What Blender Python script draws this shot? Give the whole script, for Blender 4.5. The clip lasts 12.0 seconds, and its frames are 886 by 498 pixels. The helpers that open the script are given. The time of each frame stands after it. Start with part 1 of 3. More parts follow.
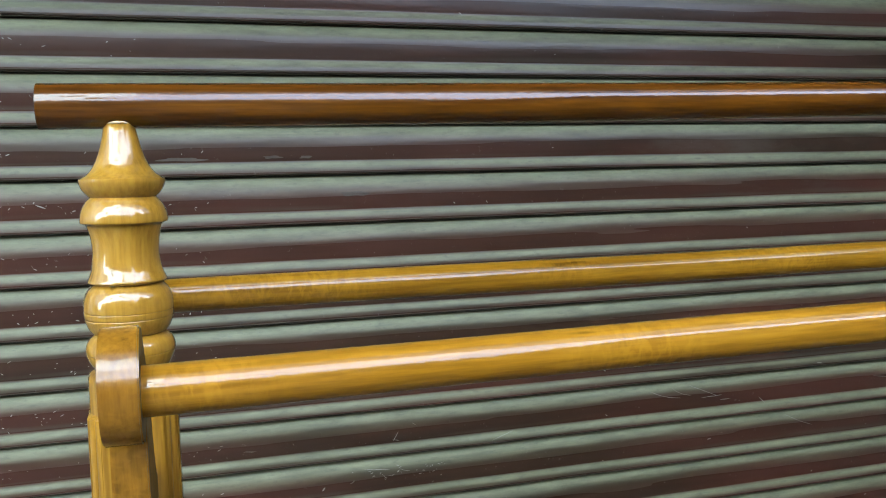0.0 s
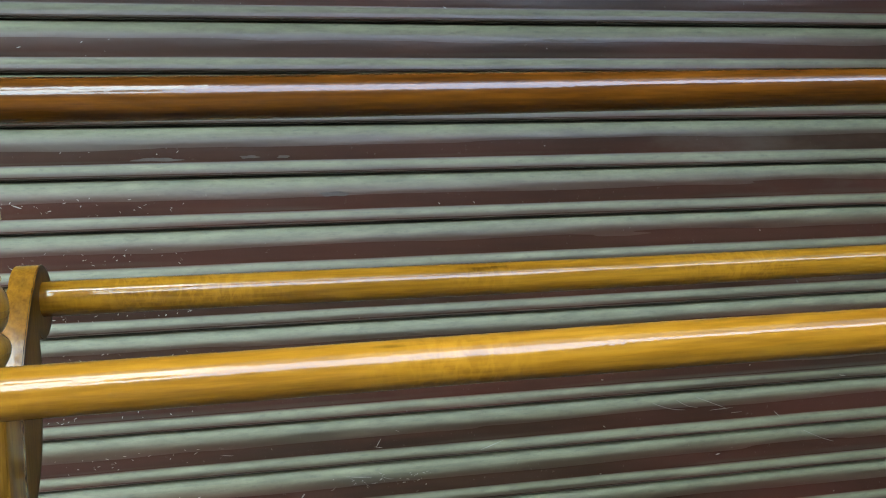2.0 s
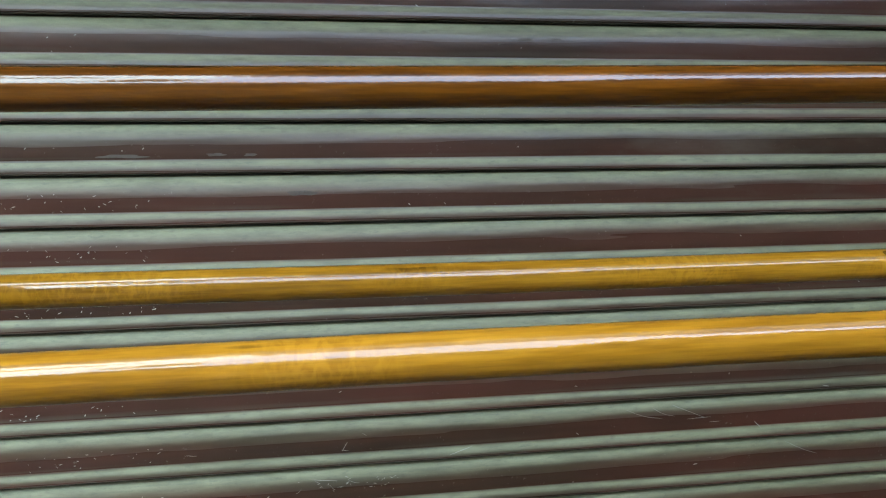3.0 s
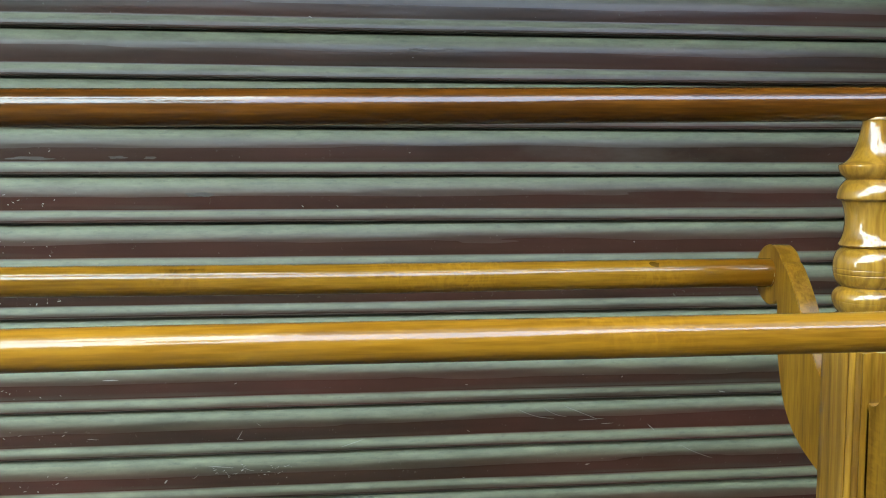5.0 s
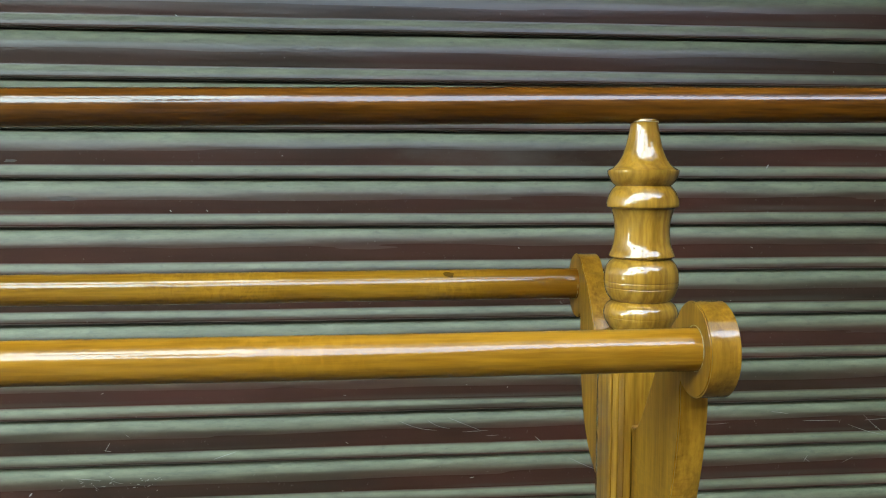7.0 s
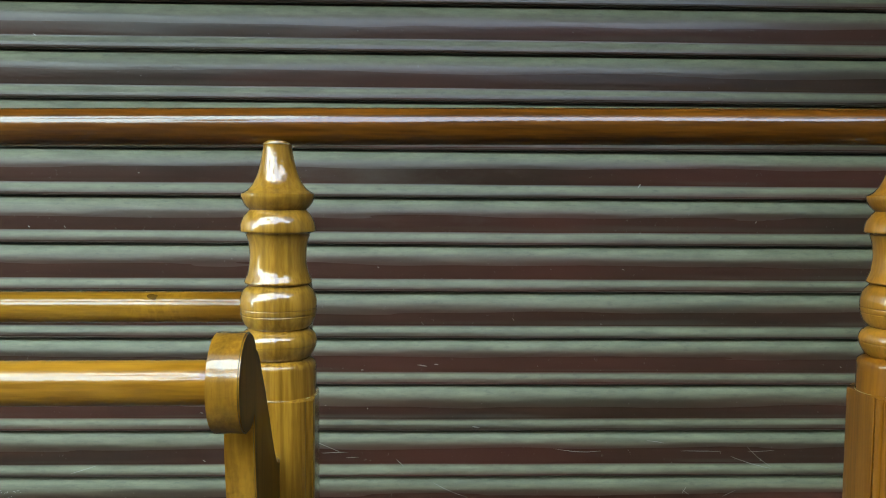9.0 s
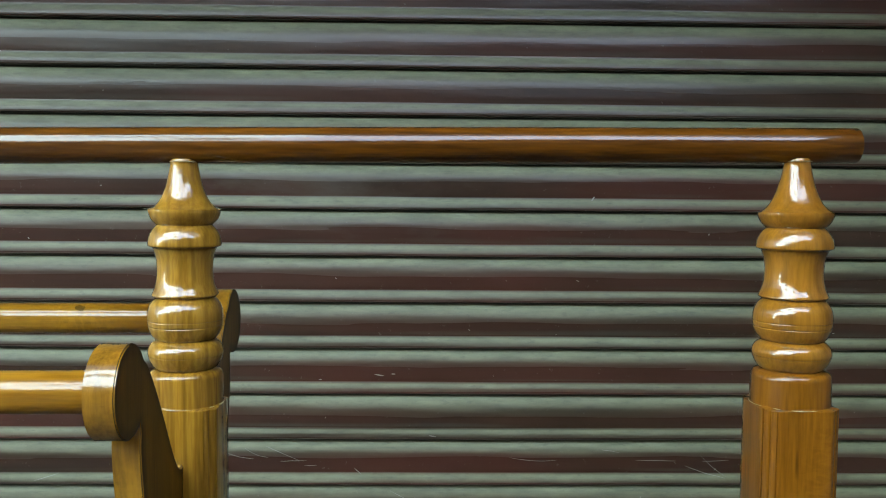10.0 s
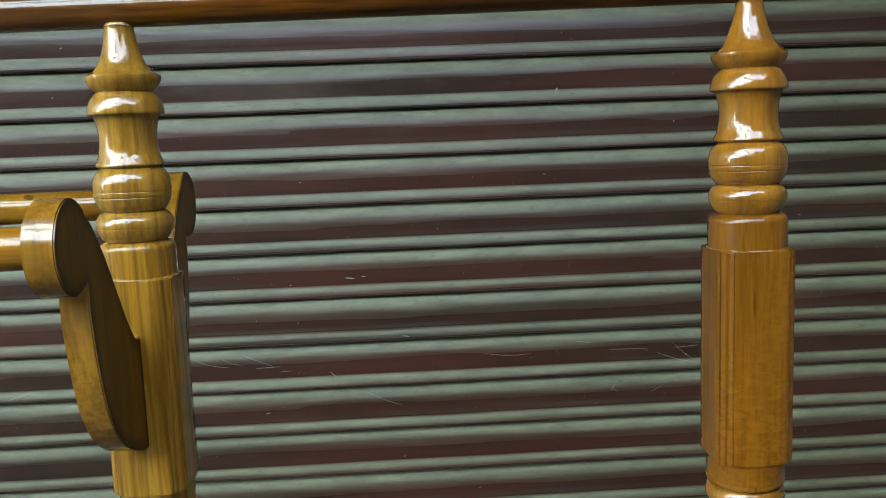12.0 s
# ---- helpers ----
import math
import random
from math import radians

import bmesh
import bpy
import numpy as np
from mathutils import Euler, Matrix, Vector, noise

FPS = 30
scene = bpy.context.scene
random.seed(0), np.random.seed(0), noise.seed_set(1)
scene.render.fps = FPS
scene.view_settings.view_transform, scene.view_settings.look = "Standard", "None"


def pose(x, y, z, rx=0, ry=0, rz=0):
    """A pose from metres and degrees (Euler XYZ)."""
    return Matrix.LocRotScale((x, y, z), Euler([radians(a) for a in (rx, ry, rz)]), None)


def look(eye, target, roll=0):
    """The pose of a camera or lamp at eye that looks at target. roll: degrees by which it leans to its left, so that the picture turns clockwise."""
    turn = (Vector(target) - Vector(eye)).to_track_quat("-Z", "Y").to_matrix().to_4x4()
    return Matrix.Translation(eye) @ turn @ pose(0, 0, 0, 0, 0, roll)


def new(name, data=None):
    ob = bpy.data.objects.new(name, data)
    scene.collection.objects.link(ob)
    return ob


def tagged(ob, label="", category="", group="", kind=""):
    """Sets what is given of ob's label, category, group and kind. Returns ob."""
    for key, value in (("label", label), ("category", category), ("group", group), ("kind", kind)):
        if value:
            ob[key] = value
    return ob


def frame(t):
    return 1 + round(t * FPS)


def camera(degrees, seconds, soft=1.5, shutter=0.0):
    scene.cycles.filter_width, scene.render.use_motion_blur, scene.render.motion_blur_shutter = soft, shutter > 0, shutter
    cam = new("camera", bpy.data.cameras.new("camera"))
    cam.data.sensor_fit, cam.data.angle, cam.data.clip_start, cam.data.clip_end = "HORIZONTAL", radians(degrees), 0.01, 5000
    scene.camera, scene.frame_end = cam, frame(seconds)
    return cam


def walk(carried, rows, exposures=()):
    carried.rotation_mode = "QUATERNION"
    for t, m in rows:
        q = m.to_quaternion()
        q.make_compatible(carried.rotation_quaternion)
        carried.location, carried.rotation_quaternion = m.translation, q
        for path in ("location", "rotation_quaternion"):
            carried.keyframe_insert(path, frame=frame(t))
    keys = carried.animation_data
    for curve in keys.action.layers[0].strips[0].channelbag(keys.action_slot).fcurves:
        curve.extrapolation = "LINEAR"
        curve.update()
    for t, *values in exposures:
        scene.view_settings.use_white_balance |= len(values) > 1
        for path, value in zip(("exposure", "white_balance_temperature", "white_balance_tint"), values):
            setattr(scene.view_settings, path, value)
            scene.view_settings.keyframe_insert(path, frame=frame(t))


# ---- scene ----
# Units are metres. The shutter hangs in the plane y = 0 and faces -y; the stand is parallel to it.
Z0 = 1.45          # height of the slat joint that the heights below are counted from
PITCH = 0.075      # height of one shutter slat
cam = camera(54.04, 12.0, 1.0)
ROWS = [  # seconds, x, y, height over Z0, yaw, pitch, roll
    (0.0, -1.3966, -1.3350, -0.2168, -16.673, -5.346, 1.215),
    (0.5, -1.3567, -1.3474, -0.2191, -15.217, -5.549, 1.353),
    (1.0, -1.3314, -1.3483, -0.2224, -14.121, -5.643, 1.505),
    (1.5, -1.3142, -1.3257, -0.2286, -13.945, -5.337, 1.555),
    (2.0, -1.2421, -1.3270, -0.2226, -11.444, -5.155, 1.359),
    (2.5, -1.2034, -1.3197, -0.2289, -10.767, -4.852, 0.966),
    (4.5, -0.9697, -1.3770, -0.2206, -6.396, -5.316, 0.004),
    (5.0, -0.9073, -1.4113, -0.2172, -6.053, -5.112, 0.004),
    (5.5, -0.8409, -1.4282, -0.2182, -5.394, -5.004, 0.043),
    (6.0, -0.8117, -1.4329, -0.2160, -5.601, -4.958, 0.029),
    (6.5, -0.7730, -1.4147, -0.2132, -5.638, -4.874, -0.051),
    (7.0, -0.7013, -1.3873, -0.2149, -5.785, -4.956, -0.081),
    (9.0, -0.3794, -1.3875, -0.2065, -1.734, -4.069, -0.436),
    (9.5, -0.3167, -1.4029, -0.2033, -1.077, -3.593, -0.458),
    (10.0, -0.2980, -1.4116, -0.2002, -1.223, -3.486, -0.480),
    (10.5, -0.2855, -1.4149, -0.2132, -1.439, -3.508, 0.006),
    (11.0, -0.2794, -1.4157, -0.2273, -2.042, -5.119, 1.546),
    (11.5, -0.2775, -1.4118, -0.2437, -2.427, -6.531, 1.950),
    (12.0, -0.2793, -1.4081, -0.2612, -2.889, -7.725, 2.154),
]
EXPOSURES = [(0.0, 3.48, 7400, 8), (5.0, 3.54, 7440, 2), (9.0, 3.43, 7600, 0), (12.0, 3.40, 7520, 5)]
walk(cam, [(t, pose(x, y, Z0 + z, 90 + pitch, roll, yaw)) for t, x, y, z, yaw, pitch, roll in ROWS], EXPOSURES)

# ---- light: open sky over the street, sun behind the building ----
world = bpy.data.worlds.new("sky")
scene.world = world
world.use_nodes = True
wn = world.node_tree.nodes
sky = wn.new("ShaderNodeTexSky")
sky.sky_type = "NISHITA"
sky.sun_disc = False
sky.sun_elevation = radians(34)
sky.sun_rotation = radians(20)
sky.dust_density = 5.0
sky.ozone_density = 0.4
world.node_tree.links.new(sky.outputs[0], wn["Background"].inputs[0])
wn["Background"].inputs[1].default_value = 0.10
sun_data = bpy.data.lights.new("sun", "SUN")
sun_data.energy, sun_data.angle, sun_data.color = 5.0, radians(0.6), (1.0, 0.97, 0.92)
sun = new("sun", sun_data)
sun.matrix_world = look((1.8, 5.0, 3.6), (0, 0, 0))


# ---- material helpers ----
class Mat:
    """A node material with a short way to add and link nodes."""

    def __init__(self, name):
        self.m = bpy.data.materials.new(name)
        self.m.use_nodes = True
        self.t = self.m.node_tree
        self.b = self.t.nodes["Principled BSDF"]

    def n(self, kind, **values):
        node = self.t.nodes.new("ShaderNode" + kind)
        for key, value in values.items():
            if key in node.inputs:
                node.inputs[key].default_value = value
        return node

    def l(self, a, b):
        self.t.links.new(a, b)

    def coords(self, scale, spread=0.0):
        tc = self.n("TexCoord")
        mp = self.n("Mapping")
        mp.inputs["Scale"].default_value = scale
        self.l(tc.outputs["Object"], mp.inputs["Vector"])
        if spread:
            info = self.n("ObjectInfo")
            mul = self.n("Math")
            mul.operation = "MULTIPLY"
            mul.inputs[1].default_value = spread
            self.l(info.outputs["Random"], mul.inputs[0])
            self.l(mul.outputs[0], mp.inputs["Location"])
        return mp.outputs[0]

    def noise(self, vec, scale, detail=3.0, rough=0.5, dist=0.0):
        nd = self.n("TexNoise", Scale=scale, Detail=detail, Roughness=rough, Distortion=dist)
        self.l(vec, nd.inputs["Vector"])
        return nd.outputs[0]

    def ramp(self, fac, *stops):
        r = self.n("ValToRGB")
        e = r.color_ramp.elements
        while len(e) < len(stops):
            e.new(0.5)
        for el, (pos, col) in zip(e, stops):
            el.position = pos
            el.color = (*col, 1) if len(col) == 3 else col
        self.l(fac, r.inputs[0])
        return r.outputs[0]

    def mix(self, fac, a, b, blend="MIX"):
        x = self.n("Mix")
        x.data_type, x.blend_type = "RGBA", blend
        for sock, v in ((x.inputs[0], fac), (x.inputs[6], a), (x.inputs[7], b)):
            if isinstance(v, (int, float)):
                sock.default_value = v
            elif isinstance(v, tuple):
                sock.default_value = (*v, 1)
            else:
                self.l(v, sock)
        return x.outputs[2]

    def bump(self, height, strength, distance, under=None):
        b = self.n("Bump", Strength=strength, Distance=distance)
        self.l(height, b.inputs["Height"])
        if under is not None:
            self.l(under, b.inputs["Normal"])
        return b.outputs[0]

    def set(self, **values):
        for key, value in values.items():
            sock = self.b.inputs[key.replace("_", " ")]
            if isinstance(value, (int, float)):
                sock.default_value = value
            elif isinstance(value, tuple):
                sock.default_value = (*value, 1)
            else:
                self.l(value, sock)
        return self


def lacquered_wood(name, dark, mid, light, along, figure=0.0, gloss=0.045, line=0.45, shine=1.55, varnish=1.0, lathe=0.0, marks=0.0, stain_shade=False, heart=None):
    """Varnished timber: growth rings about a pith off the axis, pores along the grain, soft patches and an uneven clear coat."""
    w = Mat(name)
    stretch = tuple(0.06 if a == along else 1.0 for a in "xyz")
    v = w.coords(stretch, 7.0)
    band = w.noise(v, 55, 3, 0.55, 0.6)
    fine = w.noise(v, 420, 3, 0.6)
    patch = w.noise(w.coords((1, 1, 1), 3.0), 14, 2, 0.5)
    col = w.ramp(band, (0.33, tuple(c * 0.8 for c in dark)), (0.5, mid), (0.67, light))
    col = w.mix(0.42, col, w.ramp(fine, (0.32, tuple(c * 0.8 for c in dark)), (0.6, light)), "MIX")
    rings = w.n("TexWave", Scale=34.0, Distortion=4.0, Detail=2.0)
    rings.inputs["Detail Scale"].default_value = 0.8
    rings.wave_type, rings.rings_direction = "RINGS", along.upper()
    tilt = w.n("Mapping")
    tilt.inputs["Scale"].default_value = tuple(0.25 if a == along else 1.0 for a in "xyz")
    tilt.inputs["Location"].default_value = (0.031, 0.044, 0.027)
    tilt.inputs["Rotation"].default_value = (0.10, 0.07, 0.05)
    w.l(w.coords((1, 1, 1), 0.05), tilt.inputs["Vector"])
    w.l(tilt.outputs[0], rings.inputs["Vector"])
    col = w.mix(w.ramp(rings.outputs[1], (0.0, (line, line, line)), (0.34, (0, 0, 0))), col, tuple(c * 0.55 for c in dark))
    col = w.mix(w.ramp(patch, (0.35, (0, 0, 0)), (0.75, (0.4, 0.4, 0.4))), col, dark)
    speck = w.noise(w.coords(tuple(0.12 if a == along else 1.0 for a in "xyz"), 13.0), 95, 2, 0.5)
    col = w.mix(w.ramp(speck, (0.70, (0, 0, 0)), (0.78, (0.75, 0.75, 0.75))), col, tuple(c * 0.3 for c in dark))
    if figure:
        cross = tuple(1.0 if a == along else 0.5 for a in "xyz")
        slant = w.n("Mapping")
        slant.inputs["Rotation"].default_value = (0.0, 0.5, 0.35)
        w.l(w.coords(cross, 5.0), slant.inputs["Vector"])
        fig = w.noise(slant.outputs[0], 190, 2, 0.5, 0.8)
        where = w.noise(w.coords((1, 1, 1), 9.0), 6, 1)
        amount = w.mix(1.0, w.ramp(fig, (0.42, (0, 0, 0)), (0.62, (figure, figure, figure))),
                       w.ramp(where, (0.48, (0, 0, 0)), (0.62, (1, 1, 1))), "MULTIPLY")
        col = w.mix(amount, col, tuple(min(1.0, c * 1.4) for c in light))
    if heart:
        # the wood turns to darker heartwood between two places along its length
        place, length = w.n("TexCoord"), w.n("SeparateXYZ")
        w.l(place.outputs["Object"], length.inputs[0])
        reach = w.n("MapRange")
        reach.inputs["From Min"].default_value, reach.inputs["From Max"].default_value = heart
        w.l(length.outputs[0], reach.inputs["Value"])
        amount = w.mix(1.0, reach.outputs[0], w.ramp(band, (0.25, (0.45, 0.45, 0.45)), (0.6, (0.95, 0.95, 0.95))), "MULTIPLY")
        col = w.mix(amount, col, (0.150, 0.050, 0.0035))
    if marks:
        bark = w.noise(w.coords((1.0, 1.0, 0.5), 17.0), 75, 4, 0.7, 1.2)
        area = w.noise(w.coords((1, 1, 1), 23.0), 17, 2)
        amount = w.mix(1.0, w.ramp(bark, (0.52, (0, 0, 0)), (0.62, (marks, marks, marks))), w.ramp(area, (0.45, (0, 0, 0)), (0.60, (1, 1, 1))), "MULTIPLY")
        col = w.mix(amount, col, tuple(c * 0.4 for c in dark))
    if stain_shade:
        # darkens by vertex value: lacquered rim, plus shade painted into the east side
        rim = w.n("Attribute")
        rim.attribute_name = "rim_stain_shade"
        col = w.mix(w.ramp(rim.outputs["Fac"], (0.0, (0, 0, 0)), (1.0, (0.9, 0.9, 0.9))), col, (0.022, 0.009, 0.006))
    peel = w.noise(w.coords((1, 1, 1), 3.0), 130, 3, 0.55)
    grain = w.bump(fine, 0.12, 0.0006)
    coat = w.bump(w.noise(v, 160, 2), 0.07, 0.0012, w.bump(peel, 0.19, 0.0012))
    if lathe:
        # fine ridges that the turning tool left round the axis
        coat = w.bump(w.noise(w.coords(tuple(1.0 if a == along else 0.05 for a in "xyz"), 2.0), 420, 2, 0.5), lathe, 0.0010, coat)
    w.set(Base_Color=col, Roughness=0.42, Normal=grain, Specular_IOR_Level=0.05, Coat_Weight=varnish, Coat_Roughness=gloss, Coat_IOR=shine, Coat_Normal=coat)
    return w.m


M_POST_PALE = lacquered_wood("pale_golden_wood_upright", (0.238, 0.107, 0.011), (0.320, 0.154, 0.018), (0.385, 0.196, 0.027), "z", 0.25, line=0.10, shine=1.7, lathe=0.10)
M_POST = lacquered_wood("golden_wood_upright", (0.180, 0.074, 0.007), (0.312, 0.150, 0.016), (0.400, 0.206, 0.028), "z", line=0.40, shine=1.7, lathe=0.10)
M_AMBER = lacquered_wood("amber_wood_upright", (0.185, 0.067, 0.006), (0.255, 0.097, 0.009), (0.312, 0.127, 0.014), "z", line=0.15, shine=1.7, lathe=0.10)
M_POST_SHAFT = lacquered_wood("golden_wood_shaft", (0.165, 0.064, 0.006), (0.295, 0.135, 0.014), (0.395, 0.200, 0.026), "z", line=0.45, gloss=0.12, shine=1.5)
M_AMBER_SHAFT = lacquered_wood("amber_wood_shaft", (0.140, 0.045, 0.0035), (0.190, 0.065, 0.005), (0.230, 0.082, 0.007), "z", 0.3, line=0.06, gloss=0.14, shine=1.5)
M_ROD = lacquered_wood("golden_wood_rod", (0.195, 0.074, 0.005), (0.298, 0.129, 0.009), (0.368, 0.173, 0.016), "x", 0.28, line=0.25, shine=1.55, heart=(0.09, 0.21))
M_ROD_ORANGE = lacquered_wood("orange_wood_rod", (0.200, 0.074, 0.005), (0.308, 0.128, 0.009), (0.380, 0.172, 0.016), "x", 0.28, line=0.25, shine=1.55)
M_RAIL = lacquered_wood("dark_wood_rail", (0.045, 0.0125, 0.0016), (0.103, 0.031, 0.0026), (0.155, 0.052, 0.005), "x", line=0.35, shine=1.55)
M_BRACKET = lacquered_wood("amber_wood_bracket", (0.175, 0.068, 0.006), (0.280, 0.122, 0.011), (0.355, 0.167, 0.018), "z", 0.35, gloss=0.12, line=0.2, shine=1.65, marks=0.35)
M_BRACKET_RED = lacquered_wood("reddish_wood_bracket", (0.150, 0.054, 0.005), (0.240, 0.098, 0.009), (0.31, 0.140, 0.015), "z", 0.2, gloss=0.16, line=0.2, shine=1.6, marks=0.25)
M_BRACKET_SIDE = lacquered_wood("sawn_wood_bracket_side", (0.145, 0.056, 0.005), (0.238, 0.107, 0.010), (0.31, 0.150, 0.017), "z", 0.2, gloss=0.3, line=0.2, shine=1.4, varnish=0.25, stain_shade=True)


def shutter_paint():
    """Old brown enamel on rolled steel; a pale grey-green sky sheen is painted on all that faces upwards."""
    w = Mat("brown_shutter_enamel")
    v = w.coords((0.06, 1, 1), 11.0)
    streak = w.noise(v, 60, 3, 0.6)
    broad = w.noise(w.coords((0.5, 1, 1), 5.0), 3.5, 2)
    dirt = w.noise(w.coords((1, 1, 1), 6.0), 130, 4, 0.65)
    col = w.ramp(streak, (0.3, (0.024, 0.0110, 0.0062)), (0.7, (0.038, 0.0165, 0.0092)))
    col = w.mix(w.ramp(broad, (0.4, (0, 0, 0)), (0.66, (0.55, 0.55, 0.55))), col, (0.078, 0.0195, 0.0135))
    col = w.mix(w.ramp(dirt, (0.66, (0, 0, 0)), (0.76, (0.45, 0.45, 0.45))), col, (0.20, 0.185, 0.16))
    geo, sep = w.n("NewGeometry"), w.n("SeparateXYZ")
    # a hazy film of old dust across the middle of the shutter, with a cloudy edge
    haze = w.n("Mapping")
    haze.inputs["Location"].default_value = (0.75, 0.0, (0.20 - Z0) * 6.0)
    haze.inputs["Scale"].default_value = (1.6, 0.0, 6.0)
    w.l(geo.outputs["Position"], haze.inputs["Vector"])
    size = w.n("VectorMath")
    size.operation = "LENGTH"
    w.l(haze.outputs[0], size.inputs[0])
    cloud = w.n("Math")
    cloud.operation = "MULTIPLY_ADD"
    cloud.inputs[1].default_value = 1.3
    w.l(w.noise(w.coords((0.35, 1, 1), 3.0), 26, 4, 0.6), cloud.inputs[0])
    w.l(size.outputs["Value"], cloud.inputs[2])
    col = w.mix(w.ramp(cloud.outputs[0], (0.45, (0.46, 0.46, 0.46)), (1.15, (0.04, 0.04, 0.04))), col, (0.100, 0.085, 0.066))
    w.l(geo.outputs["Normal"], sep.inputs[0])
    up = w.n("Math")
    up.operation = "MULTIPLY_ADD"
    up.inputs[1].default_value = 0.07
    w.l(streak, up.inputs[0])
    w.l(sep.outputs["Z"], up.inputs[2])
    # pale grey-green painted where a slat faces up, for the sky it reflects
    facing_up = w.ramp(up.outputs[0], (0.09, (0, 0, 0)), (0.19, (0.20, 0.20, 0.20)), (0.28, (0.66, 0.66, 0.66)), (0.40, (0.95, 0.95, 0.95)))
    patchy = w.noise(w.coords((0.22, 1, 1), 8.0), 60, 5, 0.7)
    sky_sheen = w.ramp(patchy, (0.3, (0.113, 0.118, 0.069)), (0.7, (0.200, 0.206, 0.121)))
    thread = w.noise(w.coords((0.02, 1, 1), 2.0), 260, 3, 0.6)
    sky_sheen = w.mix(w.ramp(thread, (0.32, (0.22, 0.22, 0.22)), (0.50, (0, 0, 0))), sky_sheen, (0.060, 0.069, 0.053))
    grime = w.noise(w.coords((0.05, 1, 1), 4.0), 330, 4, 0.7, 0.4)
    sky_sheen = w.mix(w.ramp(grime, (0.63, (0, 0, 0)), (0.72, (0.28, 0.28, 0.28))), sky_sheen, (0.022, 0.025, 0.020))
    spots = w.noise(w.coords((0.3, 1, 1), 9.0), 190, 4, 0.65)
    sky_sheen = w.mix(w.ramp(spots, (0.54, (0, 0, 0)), (0.72, (0.40, 0.40, 0.40))), sky_sheen, (0.045, 0.050, 0.040))
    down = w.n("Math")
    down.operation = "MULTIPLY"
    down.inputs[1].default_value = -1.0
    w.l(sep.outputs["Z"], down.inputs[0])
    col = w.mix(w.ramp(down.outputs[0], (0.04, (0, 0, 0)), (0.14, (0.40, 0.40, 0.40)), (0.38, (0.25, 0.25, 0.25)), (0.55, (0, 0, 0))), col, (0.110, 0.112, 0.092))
    col = w.mix(facing_up, col, sky_sheen)
    w.set(Base_Color=col, Roughness=w.ramp(facing_up, (0.0, (0.27, 0.27, 0.27)), (1.0, (0.60, 0.62, 0.62))),
          Normal=w.bump(w.noise(w.coords((0.4, 1, 1), 4.0), 330, 3, 0.6), 0.10, 0.0006, w.bump(w.noise(w.coords((0.15, 1, 1), 4.0), 45, 2), 0.02, 0.001)))
    return w.m


def plain(name, a, b, scale, rough, bump=0.3, depth=0.01):
    w = Mat(name)
    v = w.coords((1, 1, 1))
    n1, n2 = w.noise(v, scale, 5, 0.6), w.noise(v, scale * 9, 4, 0.6)
    w.set(Base_Color=w.mix(0.4, w.ramp(n1, (0.3, a), (0.7, b)), w.ramp(n2, (0.3, a), (0.7, b))), Roughness=rough, Normal=w.bump(n2, bump, depth))
    return w.m


M_GLUE = plain("dried_glue", (0.16, 0.09, 0.02), (0.42, 0.32, 0.16), 300, 0.5, 0.3, 0.001)
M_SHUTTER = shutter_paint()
M_SCRATCH = plain("bare_metal_scratch", (0.17, 0.16, 0.14), (0.34, 0.32, 0.28), 40, 0.5)
M_SMEAR = plain("pale_rubbed_paint", (0.040, 0.027, 0.019), (0.068, 0.049, 0.038), 60, 0.6)
M_DARK = plain("dark_steel", (0.02, 0.02, 0.02), (0.05, 0.045, 0.04), 20, 0.6)
M_WALL = plain("grey_plaster", (0.30, 0.29, 0.26), (0.42, 0.40, 0.36), 2.0, 0.9)
M_FLOOR = plain("concrete", (0.020, 0.018, 0.016), (0.040, 0.036, 0.031), 3.0, 0.85)
M_FAR = plain("dark_blocker", (0.05, 0.048, 0.043), (0.09, 0.085, 0.075), 1.2, 0.9)
M_SHADE = plain("black_blocker", (0.012, 0.012, 0.012), (0.028, 0.026, 0.024), 1.0, 0.9)
M_WHITE = plain("pale_blue_sky_bounce", (0.47, 0.68, 0.93), (0.51, 0.72, 0.96), 1.0, 0.9)
M_BLUE = plain("blue_grey_sky_bounce", (0.27, 0.38, 0.64), (0.32, 0.43, 0.69), 1.0, 0.9)
M_PANEL = plain("dark_panel_gloss", (0.02, 0.025, 0.03), (0.03, 0.035, 0.04), 1.0, 0.15, 0.0)
M_GROUND = plain("asphalt", (0.035, 0.035, 0.035), (0.07, 0.068, 0.065), 4.0, 0.9)


# ---- mesh helpers ----
def mesh_of(name, verts, faces, material, smooth=True):
    me = bpy.data.meshes.new(name)
    me.from_pydata([tuple(v) for v in verts], [], faces)
    me.materials.append(material)
    me.validate()
    if smooth:
        me.polygons.foreach_set("use_smooth", [True] * len(me.polygons))
        me.set_sharp_from_angle(angle=radians(38))
    me.update()
    return me


def part(name, me, parent, label="", at=None):
    ob = new(name, me)
    ob.parent = parent
    if at is not None:
        ob.location = at
    if label:
        ob["label"] = label
    return ob


def box(name, a, b, material, label="", kind="structure", bevel=0.01):
    bm = bmesh.new()
    bmesh.ops.create_cube(bm, size=1)
    size = Vector(b) - Vector(a)
    for v in bm.verts:
        v.co = Vector(a) + Vector(((v.co.x + 0.5) * size.x, (v.co.y + 0.5) * size.y, (v.co.z + 0.5) * size.z))
    if bevel:
        bmesh.ops.bevel(bm, geom=bm.edges[:], offset=bevel, segments=2, affect="EDGES")
    me = bpy.data.meshes.new(name)
    bm.to_mesh(me)
    bm.free()
    me.materials.append(material)
    return tagged(new(name, me), label, kind=kind)


